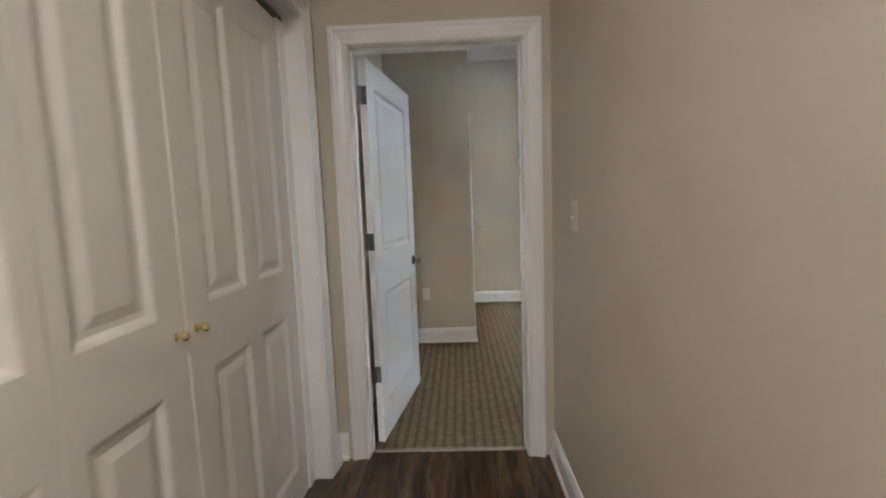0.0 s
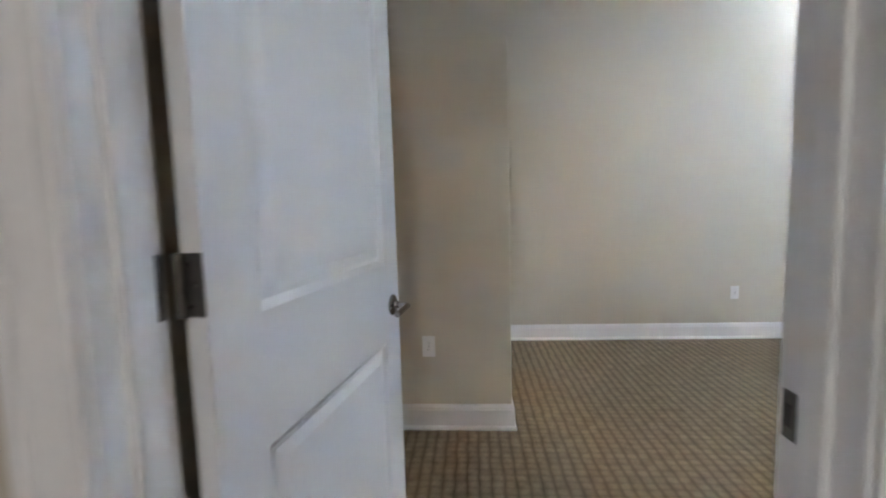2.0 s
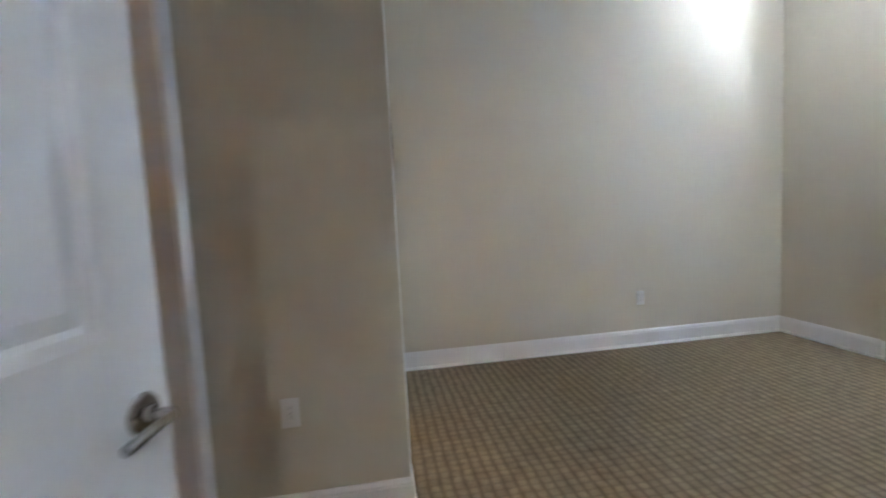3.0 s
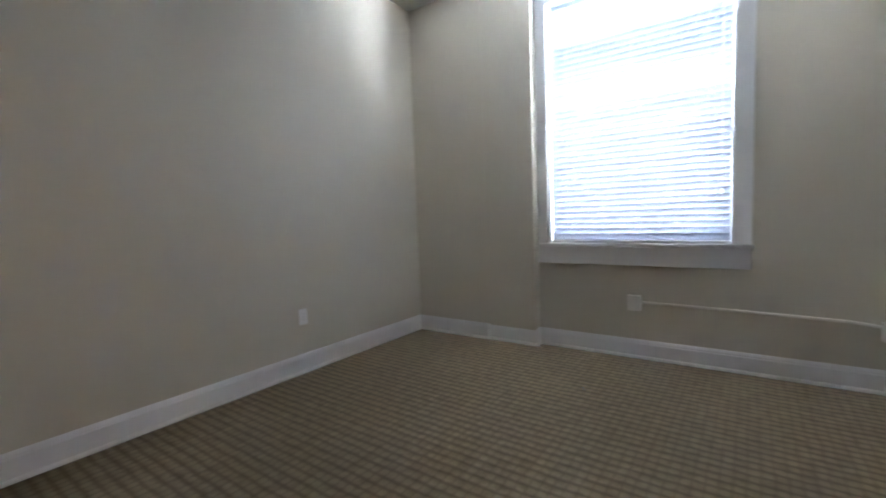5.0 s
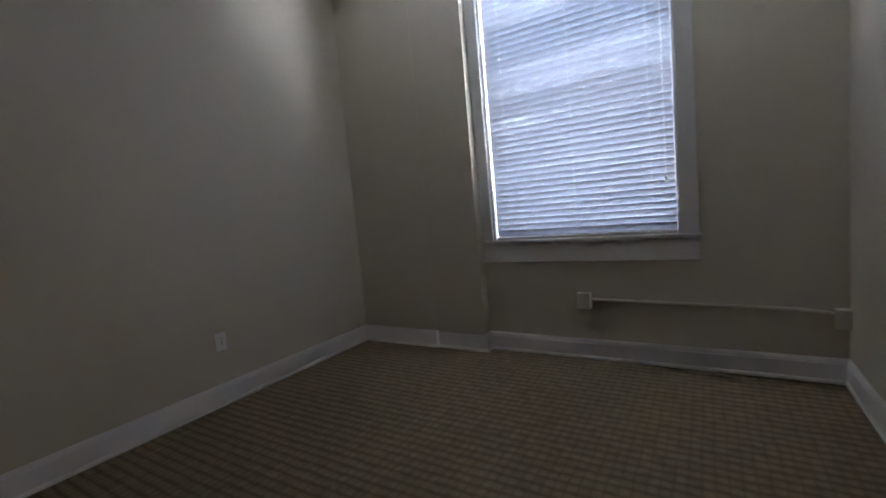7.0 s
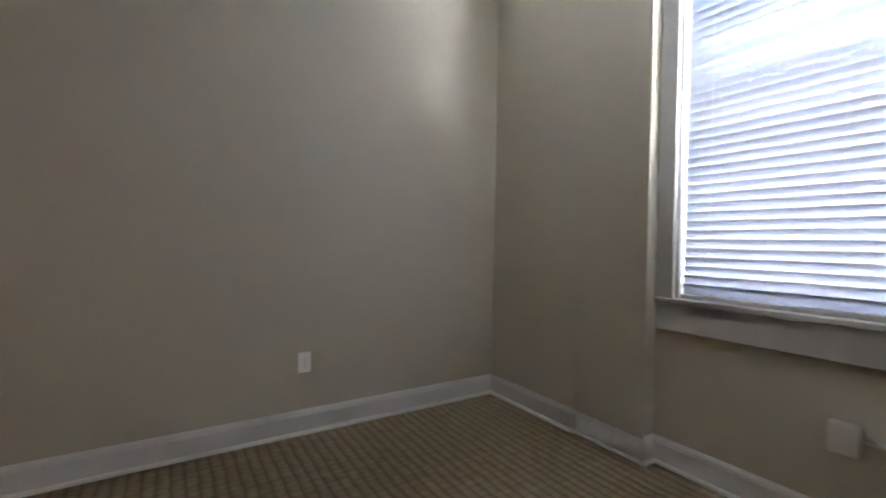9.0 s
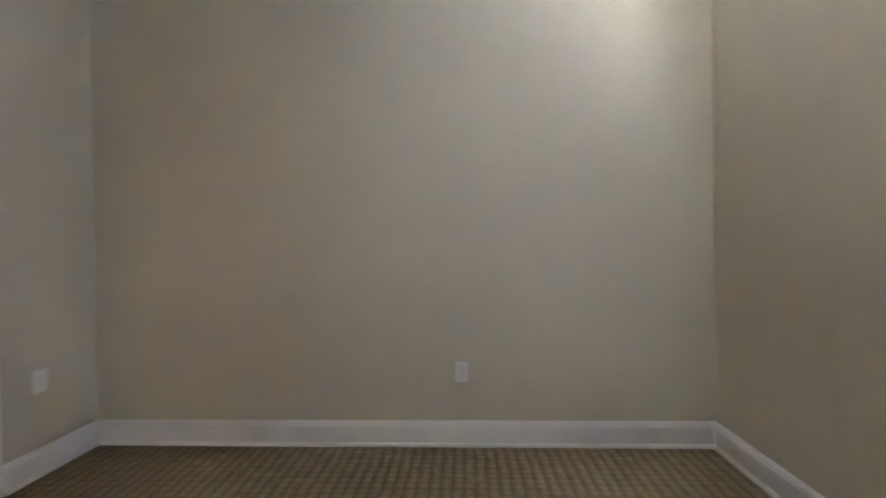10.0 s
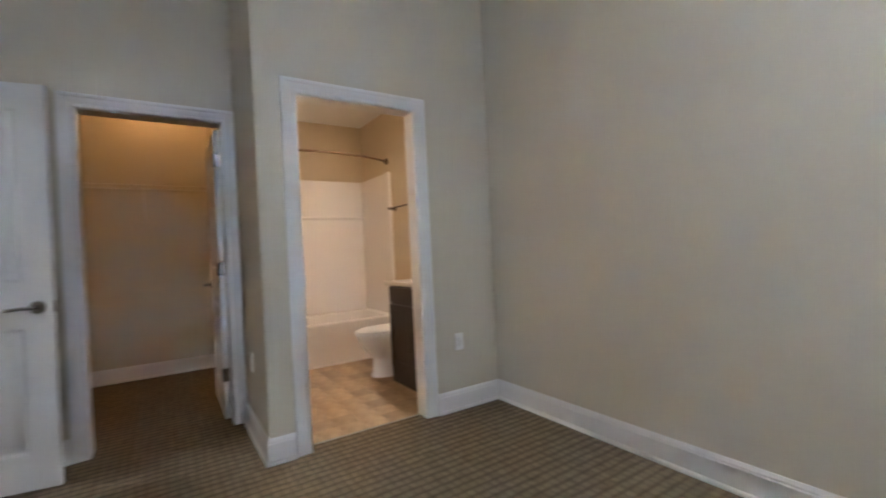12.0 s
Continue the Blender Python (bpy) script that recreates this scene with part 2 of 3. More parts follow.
def cyl(m, r, h, n=20, bm=None, r2=None, bevel=0.0):
    """A cylinder along its own z, from 0 to h."""
    bm = bm or bmesh.new()
    res = bmesh.ops.create_cone(bm, cap_ends=True, segments=n, radius1=r, radius2=r if r2 is None else r2, depth=h, matrix=m @ Matrix.Translation((0, 0, h / 2)))
    if bevel:
        vs = set(res["verts"])
        bmesh.ops.bevel(bm, geom=[e for e in bm.edges if e.verts[0] in vs and len(e.link_faces) == 2 and any(len(f.verts) > 4 for f in e.link_faces)], offset=bevel, segments=2, affect="EDGES")
    return bm


def lathe(profile, m, n=24, bm=None):
    """Profile of (radius, height) turned about z."""
    bm = bm or bmesh.new()
    rings = [[bm.verts.new(m @ Vector((r * math.cos(2 * math.pi * k / n), r * math.sin(2 * math.pi * k / n), z))) for k in range(n)] for r, z in profile]
    for a, b in zip(rings, rings[1:]):
        for k in range(n):
            bm.faces.new((a[k], a[(k + 1) % n], b[(k + 1) % n], b[k]))
    bm.faces.new(rings[0])
    bm.faces.new(rings[-1])
    return bm


def sweep(profile, path, normal, bm=None):
    """A profile of (u, v) along a polyline with mitred corners; u runs along normal x direction, v along normal."""
    bm = bm or bmesh.new()
    n = Vector(normal)
    pts = [Vector(p) for p in path]
    dirs = [(b - a).normalized() for a, b in zip(pts, pts[1:])]
    rings = []
    for i, p in enumerate(pts):
        l1 = n.cross(dirs[max(i - 1, 0)])
        l2 = n.cross(dirs[min(i, len(dirs) - 1)])
        mit = (l1 + l2) / (1 + l1.dot(l2))
        rings.append([bm.verts.new(p + mit * u + n * v) for u, v in profile])
    k = len(profile)
    for a, b in zip(rings, rings[1:]):
        for j in range(k):
            bm.faces.new((a[j], a[(j + 1) % k], b[(j + 1) % k], b[j]))
    bm.faces.new(rings[0])
    bm.faces.new(rings[-1])
    return bm


def tube(points, r, n=10, bm=None):
    """A round bar through the points."""
    bm = bm or bmesh.new()
    pts = [Vector(p) for p in points]
    rings = []
    for i, p in enumerate(pts):
        d = (pts[min(i + 1, len(pts) - 1)] - pts[max(i - 1, 0)]).normalized()
        side = d.cross(Vector((0, 0, 1)) if abs(d.z) < 0.9 else Vector((1, 0, 0))).normalized()
        up = side.cross(d)
        rings.append([bm.verts.new(p + r * (math.cos(2 * math.pi * k / n) * side + math.sin(2 * math.pi * k / n) * up)) for k in range(n)])
    for a, b in zip(rings, rings[1:]):
        for k in range(n):
            bm.faces.new((a[k], a[(k + 1) % n], b[(k + 1) % n], b[k]))
    bm.faces.new(rings[0])
    bm.faces.new(rings[-1])
    return bm


def panel_slab(w, h, t, panels, style="raised"):
    """A moulded door leaf: x 0..w, y -t..0, z 0..h. panels: (x0, x1, z0, z1), stacked, of one width.
    Gives the mesh of stiles and rails, and one mesh for each panel."""
    bm = bmesh.new()
    fields = [bmesh.new() for p in panels]
    px0, px1 = panels[0][0], panels[0][1]
    xs = [0, px0, px1, w]
    zs = [0] + sorted(z for p in panels for z in p[2:]) + [h]
    rings = [(0.0, 0.0), (0.006, 0.003), (0.016, 0.010), (0.026, 0.010), (0.050, 0.0025)] if style == "raised" else [(0.0, 0.0), (0.008, 0.003), (0.020, 0.011), (0.034, 0.011), (0.060, 0.0035)]
    if style == "shaker":
        rings = [(0.0, 0.0), (0.002, 0.006)]
    for side, y0 in ((1, 0.0), (-1, -t)):
        for i in range(3):
            for j in range(len(zs) - 1):
                a, b, c, d = xs[i], xs[i + 1], zs[j], zs[j + 1]
                inside = [k for k, p in enumerate(panels) if i == 1 and abs(p[2] - c) < 1e-6 and abs(p[3] - d) < 1e-6]
                if inside:
                    prev, pb = None, fields[inside[0]]
                    for ins, dep in rings:
                        y = y0 - side * dep
                        ring = [pb.verts.new(v) for v in ((a + ins, y, c + ins), (b - ins, y, c + ins), (b - ins, y, d - ins), (a + ins, y, d - ins))]
                        if prev:
                            for k in range(4):
                                pb.faces.new((prev[k], prev[(k + 1) % 4], ring[(k + 1) % 4], ring[k]))
                        prev = ring
                    pb.faces.new(prev)
                else:
                    bm.faces.new([bm.verts.new(v) for v in ((a, y0, c), (b, y0, c), (b, y0, d), (a, y0, d))])
    for x in (0, w):
        for j in range(len(zs) - 1):
            bm.faces.new([bm.verts.new(v) for v in ((x, 0, zs[j]), (x, -t, zs[j]), (x, -t, zs[j + 1]), (x, 0, zs[j + 1]))])
    for z in (0, h):
        for i in range(3):
            bm.faces.new([bm.verts.new(v) for v in ((xs[i], 0, z), (xs[i + 1], 0, z), (xs[i + 1], -t, z), (xs[i], -t, z))])
    bmesh.ops.remove_doubles(bm, verts=bm.verts, dist=1e-5)
    return bm, fields


def panel_door(parent, mat, name, m, *args):
    """The leaf as a part, its panels as sub-parts."""
    frame_bm, fields = panel_slab(*args)
    leaf = part(name, frame_bm, mat, parent, m=m)
    for f in fields:
        part("raised_panel", f, mat, leaf)
    return leaf


# ---------------------------------------------------------------- plan
FAR, RIGHT, WIN = 6.40, 3.10, 4.295        # far wall, entry wall's room face, window wall
BATHX, FACEY, CLOX = 0.770, 4.815, 0.02   # bathroom wall, short return wall, closet wall
HALLY, HALLR, HALLL = 2.98, 1.09, -0.01   # entry wall's hall face, hall's two sides
EX0, EX1, EZ = 0.15, 0.957, 2.035         # entry opening
BY0, BY1, BZ = 5.04, 5.785, 2.015         # bathroom opening
CY0, CY1, CZ = 3.99, 4.735, 2.015          # closet opening
CEIL, HCEIL, BCEIL = 3.0, 2.75, 2.66
WY0, WY1, WZ0, WZ1 = 3.865, 5.105, 0.845, 2.70   # window opening
PIER = 4.2145                              # back of the baseboard on the pier beside the window
SHY = 2.81                                # hall closet opening's end
JB = 0.016                                # jamb board


def wall(name, boxes, mat, label):
    bm = bmesh.new()
    for b in boxes:
        box(*b, bm=bm)
    return thing(name, bm, mat, label, "wall", kind="structure")


wall("wall_far", [(BATHX - 0.0, 4.55, FAR, FAR + 0.12, 0, CEIL)], M_WALL, "plain beige painted wall with a white baseboard")
wall("wall_window", [(4.204, 4.60, 5.64, FAR, 0, CEIL), (4.2055, 4.60, 5.20, 5.64, 0, CEIL), (WIN, 4.60, WY1, 5.20, 0, CEIL),
                     (WIN, 4.60, RIGHT, WY0, 0, CEIL), (WIN, 4.60, WY0, WY1, 0, WZ0 - 0.03), (WIN, 4.60, WY0, WY1, WZ1, CEIL)], M_WALL,
     "beige painted window wall stepped back beside the corner")
wall("wall_entry", [(-0.10, EX0 - JB, HALLY, RIGHT, 0, CEIL), (EX1 + JB, 4.60, HALLY, RIGHT, 0, CEIL), (EX0 - JB, EX1 + JB, HALLY, RIGHT, EZ + JB, CEIL)], M_WALL,
     "beige painted wall around the entry doorway")
wall("wall_bath", [(BATHX - 0.12, BATHX, FACEY, BY0 - JB, 0, CEIL), (BATHX - 0.12, BATHX, BY1 + JB, FAR, 0, CEIL), (BATHX - 0.12, BATHX, BY0 - JB, BY1 + JB, BZ + JB, CEIL)], M_WALL,
     "beige painted wall around the bathroom doorway")
wall("wall_return", [(CLOX, BATHX - 0.12, FACEY, FACEY + 0.115, 0, CEIL)], M_WALL, "short beige painted return wall")
wall("wall_closet", [(CLOX - 0.12, CLOX, RIGHT, CY0 - JB, 0, CEIL), (CLOX - 0.12, CLOX, CY1 + JB, FACEY + 0.115, 0, CEIL), (CLOX - 0.12, CLOX, CY0 - JB, CY1 + JB, CZ + JB, CEIL)], M_WALL,
     "beige painted wall around the walk-in closet doorway")
wall("wall_closet_back", [(-1.99, -1.87, 3.3, 4.93, 0, CEIL)], M_WALL, "beige painted back wall of the walk-in closet")
wall("wall_closet_north", [(-1.87, CLOX - 0.12, 4.82, 4.93, 0, CEIL)], M_WALL, "beige painted side wall of the walk-in closet")
wall("wall_closet_south", [(-1.99, CLOX - 0.12, 3.2, 3.3, 0, CEIL)], M_WALL, "beige painted side wall of the walk-in closet")
wall("wall_bath_back", [(-1.92, -1.80, 4.93, 6.62, 0, BCEIL)], M_BATHWALL, "cream painted bathroom wall behind the tub")
wall("wall_bath_north", [(-1.80, BATHX - 0.12, 6.50, 6.62, 0, BCEIL)], M_BATHWALL, "cream painted bathroom wall behind the vanity")
wall("wall_bath_south", [(-1.80, BATHX - 0.122, 4.931, 4.96, 0, BCEIL)], M_BATHWALL, "cream painted bathroom side wall")
wall("wall_hall_right", [(HALLR, HALLR + 0.12, -1.5, HALLY, 0, HCEIL)], M_HALL, "tan painted hall wall with a light switch")
wall("wall_hall_left", [(HALLL - 0.12, HALLL, SHY + JB, HALLY, 0, HCEIL), (HALLL - 0.12, HALLL, -1.5, 1.21 - JB, 0, HCEIL), (HALLL - 0.12, HALLL, 1.21 - JB, SHY + JB, 2.11 + JB, HCEIL)], M_HALL,
     "tan painted hall wall around the closet doors")
wall("wall_hall_closet", [(-0.75, -0.70, 1.0, 2.98, 0, HCEIL), (-0.70, -0.13, 1.0, 1.05, 0, HCEIL), (-0.70, -0.13, 2.93, 2.98, 0, HCEIL)], M_HALL, "dim walls inside the hall closet")
# unseen wall added behind the walk's start to close off the hall
wall("wall_hall_closure", [(-0.13, HALLR + 0.12, -1.62, -1.5, 0, HCEIL)], M_HALL, "tan painted wall added to close the hall's unseen end")

thing("floor_carpet", box(-1.99, 4.60, 3.045, 6.52, -0.05, 0.0), M_CARPET, "tan and brown ribbed loop-pile carpet", "carpet", kind="structure")
thing("ceiling_room", box(-2.0, 4.60, RIGHT, 6.52, CEIL, CEIL + 0.1), M_CEIL, "white painted ceiling", "ceiling", kind="structure")
thing("ceiling_bath", box(-1.92, BATHX - 0.12, 4.935, 6.62, BCEIL, BCEIL + 0.1), M_CEIL, "white painted bathroom ceiling", "ceiling", kind="structure")
thing("ceiling_hall", box(-0.8, HALLR + 0.12, -1.62, HALLY, HCEIL, HCEIL + 0.1), M_CEIL, "white painted hall ceiling", "ceiling", kind="structure")
floor_hall = thing("floor_hall", box(-0.75, HALLR + 0.05, -1.62, 3.045, -0.05, -0.008), M_STEP, "dark brown wood plank floor", "floor", kind="structure")
floor_bath = thing("floor_bath", box(-1.92, BATHX - 0.09, 4.95, 6.55, 0.0005, 0.003), M_STRIP, "mottled tan stone-look vinyl tile floor", "floor", kind="structure")

# ---------------------------------------------------------------- trim
BB = [(0, 0), (0.024, 0), (0.024, 0.010), (0.020, 0.018), (0.015, 0.021), (0.015, 0.108), (0.012, 0.113), (0.012, 0.122), (0.008, 0.130), (0.005, 0.137), (0, 0.138)]


def baseboard(path):
    # the room lies on the left of the path's direction
    thing("baseboard", sweep(BB, [(x, y, 0.001) for x, y in path], (0, 0, 1)), M_TRIM, "white painted baseboard with a moulded top", "baseboard", kind="structure")


CW = 0.088   # casing width
baseboard([(BATHX, BY1 + CW + 0.004, ), (BATHX, FAR), (4.198, FAR), (4.198, 5.645), (PIER, 5.625), (PIER, 5.20), (WIN, 5.20), (WIN, RIGHT), (EX1 + CW + 0.004, RIGHT)][::-1])
baseboard([(CLOX, FACEY), (BATHX, FACEY), (BATHX, BY0 - CW - 0.004)][::-1])
baseboard([(-1.87, 3.3), (-1.87, 4.82), (CLOX - 0.12, 4.82)][::-1])
baseboard([(CLOX, RIGHT), (CLOX, CY0 - CW - 0.004)][::-1])
baseboard([(HALLR, HALLY), (HALLR, -1.5)][::-1])
baseboard([(HALLL, SHY + CW + 0.004), (HALLL, HALLY), (EX0 - CW - 0.02, HALLY)][::-1])

CAS = [(0.004, 0), (0.004, 0.010), (0.010, 0.014), (0.028, 0.011), (0.050, 0.016), (0.064, 0.017), (0.068, 0.022), (0.086, 0.022), (CW, 0.018), (CW, 0)]


def doorway(name, label, opening, face0, face1, axis, casings, proud=1.0):
    """The white frame of a doorway: jamb boards, stops and a mitred casing on each face named."""
    a, b, top = opening
    root = holder(name, pose(0, 0, 0), label, "door frame", kind="structure")
    put = (lambda u, w, z: (u, w, z)) if axis == "x" else (lambda u, w, z: (w, u, z))

    def bar(nm, u0, u1, w0, w1, z0, z1):
        p, q = put(u0, w0, z0), put(u1, w1, z1)
        part(nm, box(min(p[0], q[0]), max(p[0], q[0]), min(p[1], q[1]), max(p[1], q[1]), z0, z1, 0.0015), M_TRIM, root)

    bar("jamb", a - JB, a, face0, face1, 0.002, top + JB)
    bar("jamb", b, b + JB, face0, face1, 0.002, top + JB)
    bar("head_jamb", a, b, face0, face1, top, top + JB)
    for sgn, w in casings:
        n = Vector(put(0, sgn, 0))
        path = [put(a, w, 0.002), put(a, w, top), put(b, w, top), put(b, w, 0.002)]
        if n.cross(Vector(path[1]) - Vector(path[0])).dot(Vector(path[0]) - Vector(path[3])) < 0:
            path = path[::-1]
        part("casing", sweep([(u, v * proud) for u, v in CAS], path, n), M_TRIM, root)
    return root


entry = doorway("door_frame_entry", "white moulded frame of the entry doorway", (EX0, EX1, EZ), HALLY, RIGHT, "x", [(-1, HALLY), (1, RIGHT)])
bathf = doorway("door_frame_bath", "white moulded frame of the bathroom doorway", (BY0, BY1, BZ), BATHX - 0.12, BATHX, "y", [(1, BATHX)], 0.6)
closf = doorway("door_frame_closet", "white moulded frame of the walk-in closet doorway", (CY0, CY1, CZ), CLOX - 0.12, CLOX, "y", [(1, CLOX)])
hallf = doorway("door_frame_hall_closet", "white moulded frame around the folding doors", (1.21, SHY, 2.11), HALLL - 0.12, HALLL, "y", [(1, HALLL)])
part("stop", box(EX1 - 0.011, EX1, 3.02, 3.055, 0.01, EZ, 0.002), M_TRIM, entry)
part("stop", box(EX0, EX0 + 0.011, 3.02, 3.055, 0.01, EZ, 0.002), M_TRIM, entry)
part("stop", box(EX0 + 0.012, EX1 - 0.012, 3.02, 3.055, EZ - 0.011, EZ, 0.002), M_TRIM, entry)
sp = part("strike_plate", box(EX1 - 0.002, EX1 + 0.001, 3.074, 3.096, 0.905, 0.967, 0.0008), M_HINGE, entry, "dull steel strike plate")
part("latch_hole", box(EX1 - 0.0035, EX1 - 0.0025, 3.079, 3.091, 0.922, 0.951), M_SLOT, sp)
thing("threshold_strip", sweep([(-0.014, 0), (-0.012, 0.003), (-0.006, 0.005), (0.006, 0.005), (0.012, 0.003), (0.014, 0)], [(EX0 + 0.001, 3.045, 0.0005), (EX1 - 0.001, 3.045, 0.0005)], (0, 0, 1)), M_STRIP,
      "worn metal strip between wood floor and carpet", "threshold", kind="structure")


# ---------------------------------------------------------------- doors
def lever(parent, x, y, z, out, toward):
    """Lever set on a door face: out is +1 or -1 along y, toward is the lever's direction along x."""
    r = part("rose", lathe([(0.032, 0), (0.032, 0.004), (0.028, 0.009), (0.014, 0.011), (0.012, 0.02)], pose(x, y, z, -90 * out), 28), M_NICKEL, parent, "satin nickel rose", smooth=True)
    pts = [(x, y + out * 0.015, z), (x, y + out * 0.045, z), (x + toward * 0.012, y + out * 0.054, z), (x + toward * 0.05, y + out * 0.056, z + 0.002), (x + toward * 0.105, y + out * 0.052, z - 0.004)]
    part("lever", tube(pts, 0.0085, 12), M_NICKEL, r, "satin nickel lever", smooth=True)


def swing_door(name, label, width, height, m, levers):
    """Two-panel moulded leaf; hinge line at its origin, leaf along x, faces at y 0 and -0.035."""
    d = holder(name, m, label, "door", kind="")
    t = 0.035
    mg = 0.115
    leaf = panel_door(d, M_DOOR, "leaf", None, width, height, t, [(mg, width - mg, 0.175, 0.80), (mg, width - mg, 1.03, height - 0.125)])
    hw = part("latch_plate", box(width - 0.001, width + 0.0015, -0.03, -0.005, 0.87, 0.93, 0.0006), M_NICKEL, leaf, "nickel latch plate")
    for out, y in levers:
        lever(leaf, width - 0.062, y, 0.90, out, -1)
    return d, leaf


# the entry door stands open into the room, 80 degrees from its frame
A = 90 - 9.2
d1, leaf1 = swing_door("entry_door", "white two-panel interior door standing open with nickel lever", 0.805, 2.018, pose(EX0 + 0.018, RIGHT + 0.016, 0.012, 0, 0, A), [(-1, -0.035), (1, 0.0)])
for z in (0.38, 1.095, 1.835):
    h = part("hinge", cyl(pose(-0.008, -0.001, z - 0.045), 0.0085, 0.09, 12, bevel=0.0015), M_HINGE, d1, "dull steel butt hinge", smooth=True)
    part("door_plate", box(-0.0025, -0.0002, -0.034, -0.004, z - 0.045, z + 0.045, 0.0006), M_HINGE, h)
    for k, dz in enumerate((-0.03, 0.0, 0.03)):
        part("screw", cyl(pose(-0.0022, -0.012 - 0.011 * (k % 2), z + dz, 0, -90), 0.0034, 0.0012, 10), M_NICKEL, h)
    part("frame_plate", box(EX0 - 0.001, EX0 + 0.0018, RIGHT - 0.012, RIGHT - 0.002, z - 0.033, z + 0.057, 0.0006), M_HINGE, entry, "dull steel hinge plate")

# the closet door swings into the walk-in closet
d2, leaf2 = swing_door("closet_door", "white two-panel closet door standing open inward", 0.72, 1.995, pose(CLOX - 0.126, CY1 - 0.037, 0.012, 0, 0, 179.3), [(1, 0.0), (-1, -0.035)])
for z in (0.30, 1.03, 1.78):
    h = part("hinge", cyl(pose(-0.004, 0.002, z - 0.045), 0.008, 0.09, 12, bevel=0.0015), M_HINGE, d2, "dull steel butt hinge", smooth=True)
    part("door_plate", box(-0.0025, -0.0002, -0.034, -0.004, z - 0.045, z + 0.045, 0.0006), M_NICKEL, h)


def bifold_leaf(y, width, knob_side, fold, m0, m1):
    """One leaf of the folding doors, facing the hall."""
    d = holder("folding_door_leaf", pose(-0.120, y, 0.015, 0, 0, 90 + fold), "cream two-panel folding closet door leaf", "closet door", "folding closet doors")
    t = 0.033
    leaf = panel_door(d, M_BIFOLD, "leaf", None, width, 2.055, t, [(m0, width - m1, 0.16, 0.835), (m0, width - m1, 1.025, 1.93)], "wide")
    if knob_side is not None:
        kx = 0.04 if knob_side == 0 else width - 0.04
        part("knob", lathe([(0.0125, 0), (0.0125, 0.002), (0.009, 0.004), (0.0055, 0.006), (0.005, 0.010), (0.0085, 0.013), (0.0125, 0.018), (0.0140, 0.023), (0.0130, 0.028), (0.0095, 0.032), (0.005, 0.0345), (0.001, 0.0352)], pose(kx, -t, 0.968, 90), 28), M_BRASS, leaf, "polished brass knob", smooth=True)


for i, (kn, fo, m0, m1) in enumerate([(None, 0.0, 0.10, 0.045), (1, 0.4, 0.045, 0.105), (0, -0.4, 0.105, 0.045), (None, 0.0, 0.045, 0.10)]):
    bifold_leaf(1.221 + i * 0.379, 0.376, kn, fo, m0, m1)
part("filler_strip", box(-0.118, -0.082, 2.744, SHY - 0.0005, 0.003, 2.084, 0.002), M_TRIM, hallf)
part("track", box(-0.119, -0.089, 1.215, SHY - 0.002, 2.085, 2.108, 0.001), M_HINGE, hallf, "dark metal door track")

# ---------------------------------------------------------------- window
win = holder("window_1", pose(0, 0, 0), "tall white double-hung window with closed white blind", "window", kind="structure")
part("side_casing", box(WIN - 0.024, WIN + 0.001, WY1, WY1 + 0.088, WZ0, WZ1 + 0.1, 0.002), M_SILL, win)
part("side_casing", box(WIN - 0.024, WIN + 0.001, WY0 - 0.10, WY0, WZ0, WZ1 + 0.1, 0.002), M_SILL, win)
part("head_casing", box(WIN - 0.024, WIN + 0.001, WY0, WY1, WZ1, WZ1 + 0.1, 0.002), M_SILL, win)
part("cap_moulding", sweep([(0, 0), (0.012, 0), (0.018, 0.008), (0.030, 0.012), (0.034, 0.022), (0, 0.022)], [(WIN - 0.024, WY1 + 0.088, WZ1 + 0.1), (WIN - 0.024, WY0 - 0.11, WZ1 + 0.1)], (0, 0, 1)), M_SILL, win)
part("window_sill", box(WIN - 0.034, 4.56, WY0 - 0.112, WY1 + 0.09, WZ0 - 0.026, WZ0, 0.005, seg=2), M_SILL, win)
part("apron", box(WIN - 0.020, WIN + 0.001, WY0 - 0.10, WY1 + 0.086, 0.685, WZ0 - 0.026, 0.002), M_SILL, win)
for y0, y1 in ((WY1 - 0.014, WY1), (WY0, WY0 + 0.014)):
    part("side_jamb", box(WIN, 4.56, y0, y1, WZ0, WZ1, 0.001), M_SILL, win)
part("head_jamb", box(WIN, 4.56, WY0 + 0.014, WY1 - 0.014, WZ1 - 0.014, WZ1, 0.001), M_SILL, win)
for z0, z1, x in ((WZ0 + 0.002, 1.80, 4.39), (1.77, WZ1 - 0.015, 4.41)):
    sash = part("sash", box(x, x + 0.035, WY0 + 0.015, WY0 + 0.065, z0, z1, 0.003), M_SILL, win, "white painted sash")
    part("stile", box(x, x + 0.035, WY1 - 0.065, WY1 - 0.015, z0, z1, 0.003), M_SILL, sash)
    part("rail", box(x, x + 0.035, WY0 + 0.065, WY1 - 0.065, z0, z0 + 0.05, 0.003), M_SILL, sash)
    part("rail", box(x, x + 0.035, WY0 + 0.065, WY1 - 0.065, z1 - 0.05, z1, 0.003), M_SILL, sash)
    pane = part("pane", box(x + 0.015, x + 0.018, WY0 + 0.064, WY1 - 0.064, z0 + 0.049, z1 - 0.049), M_GLASS, sash)
    pane.visible_shadow = False

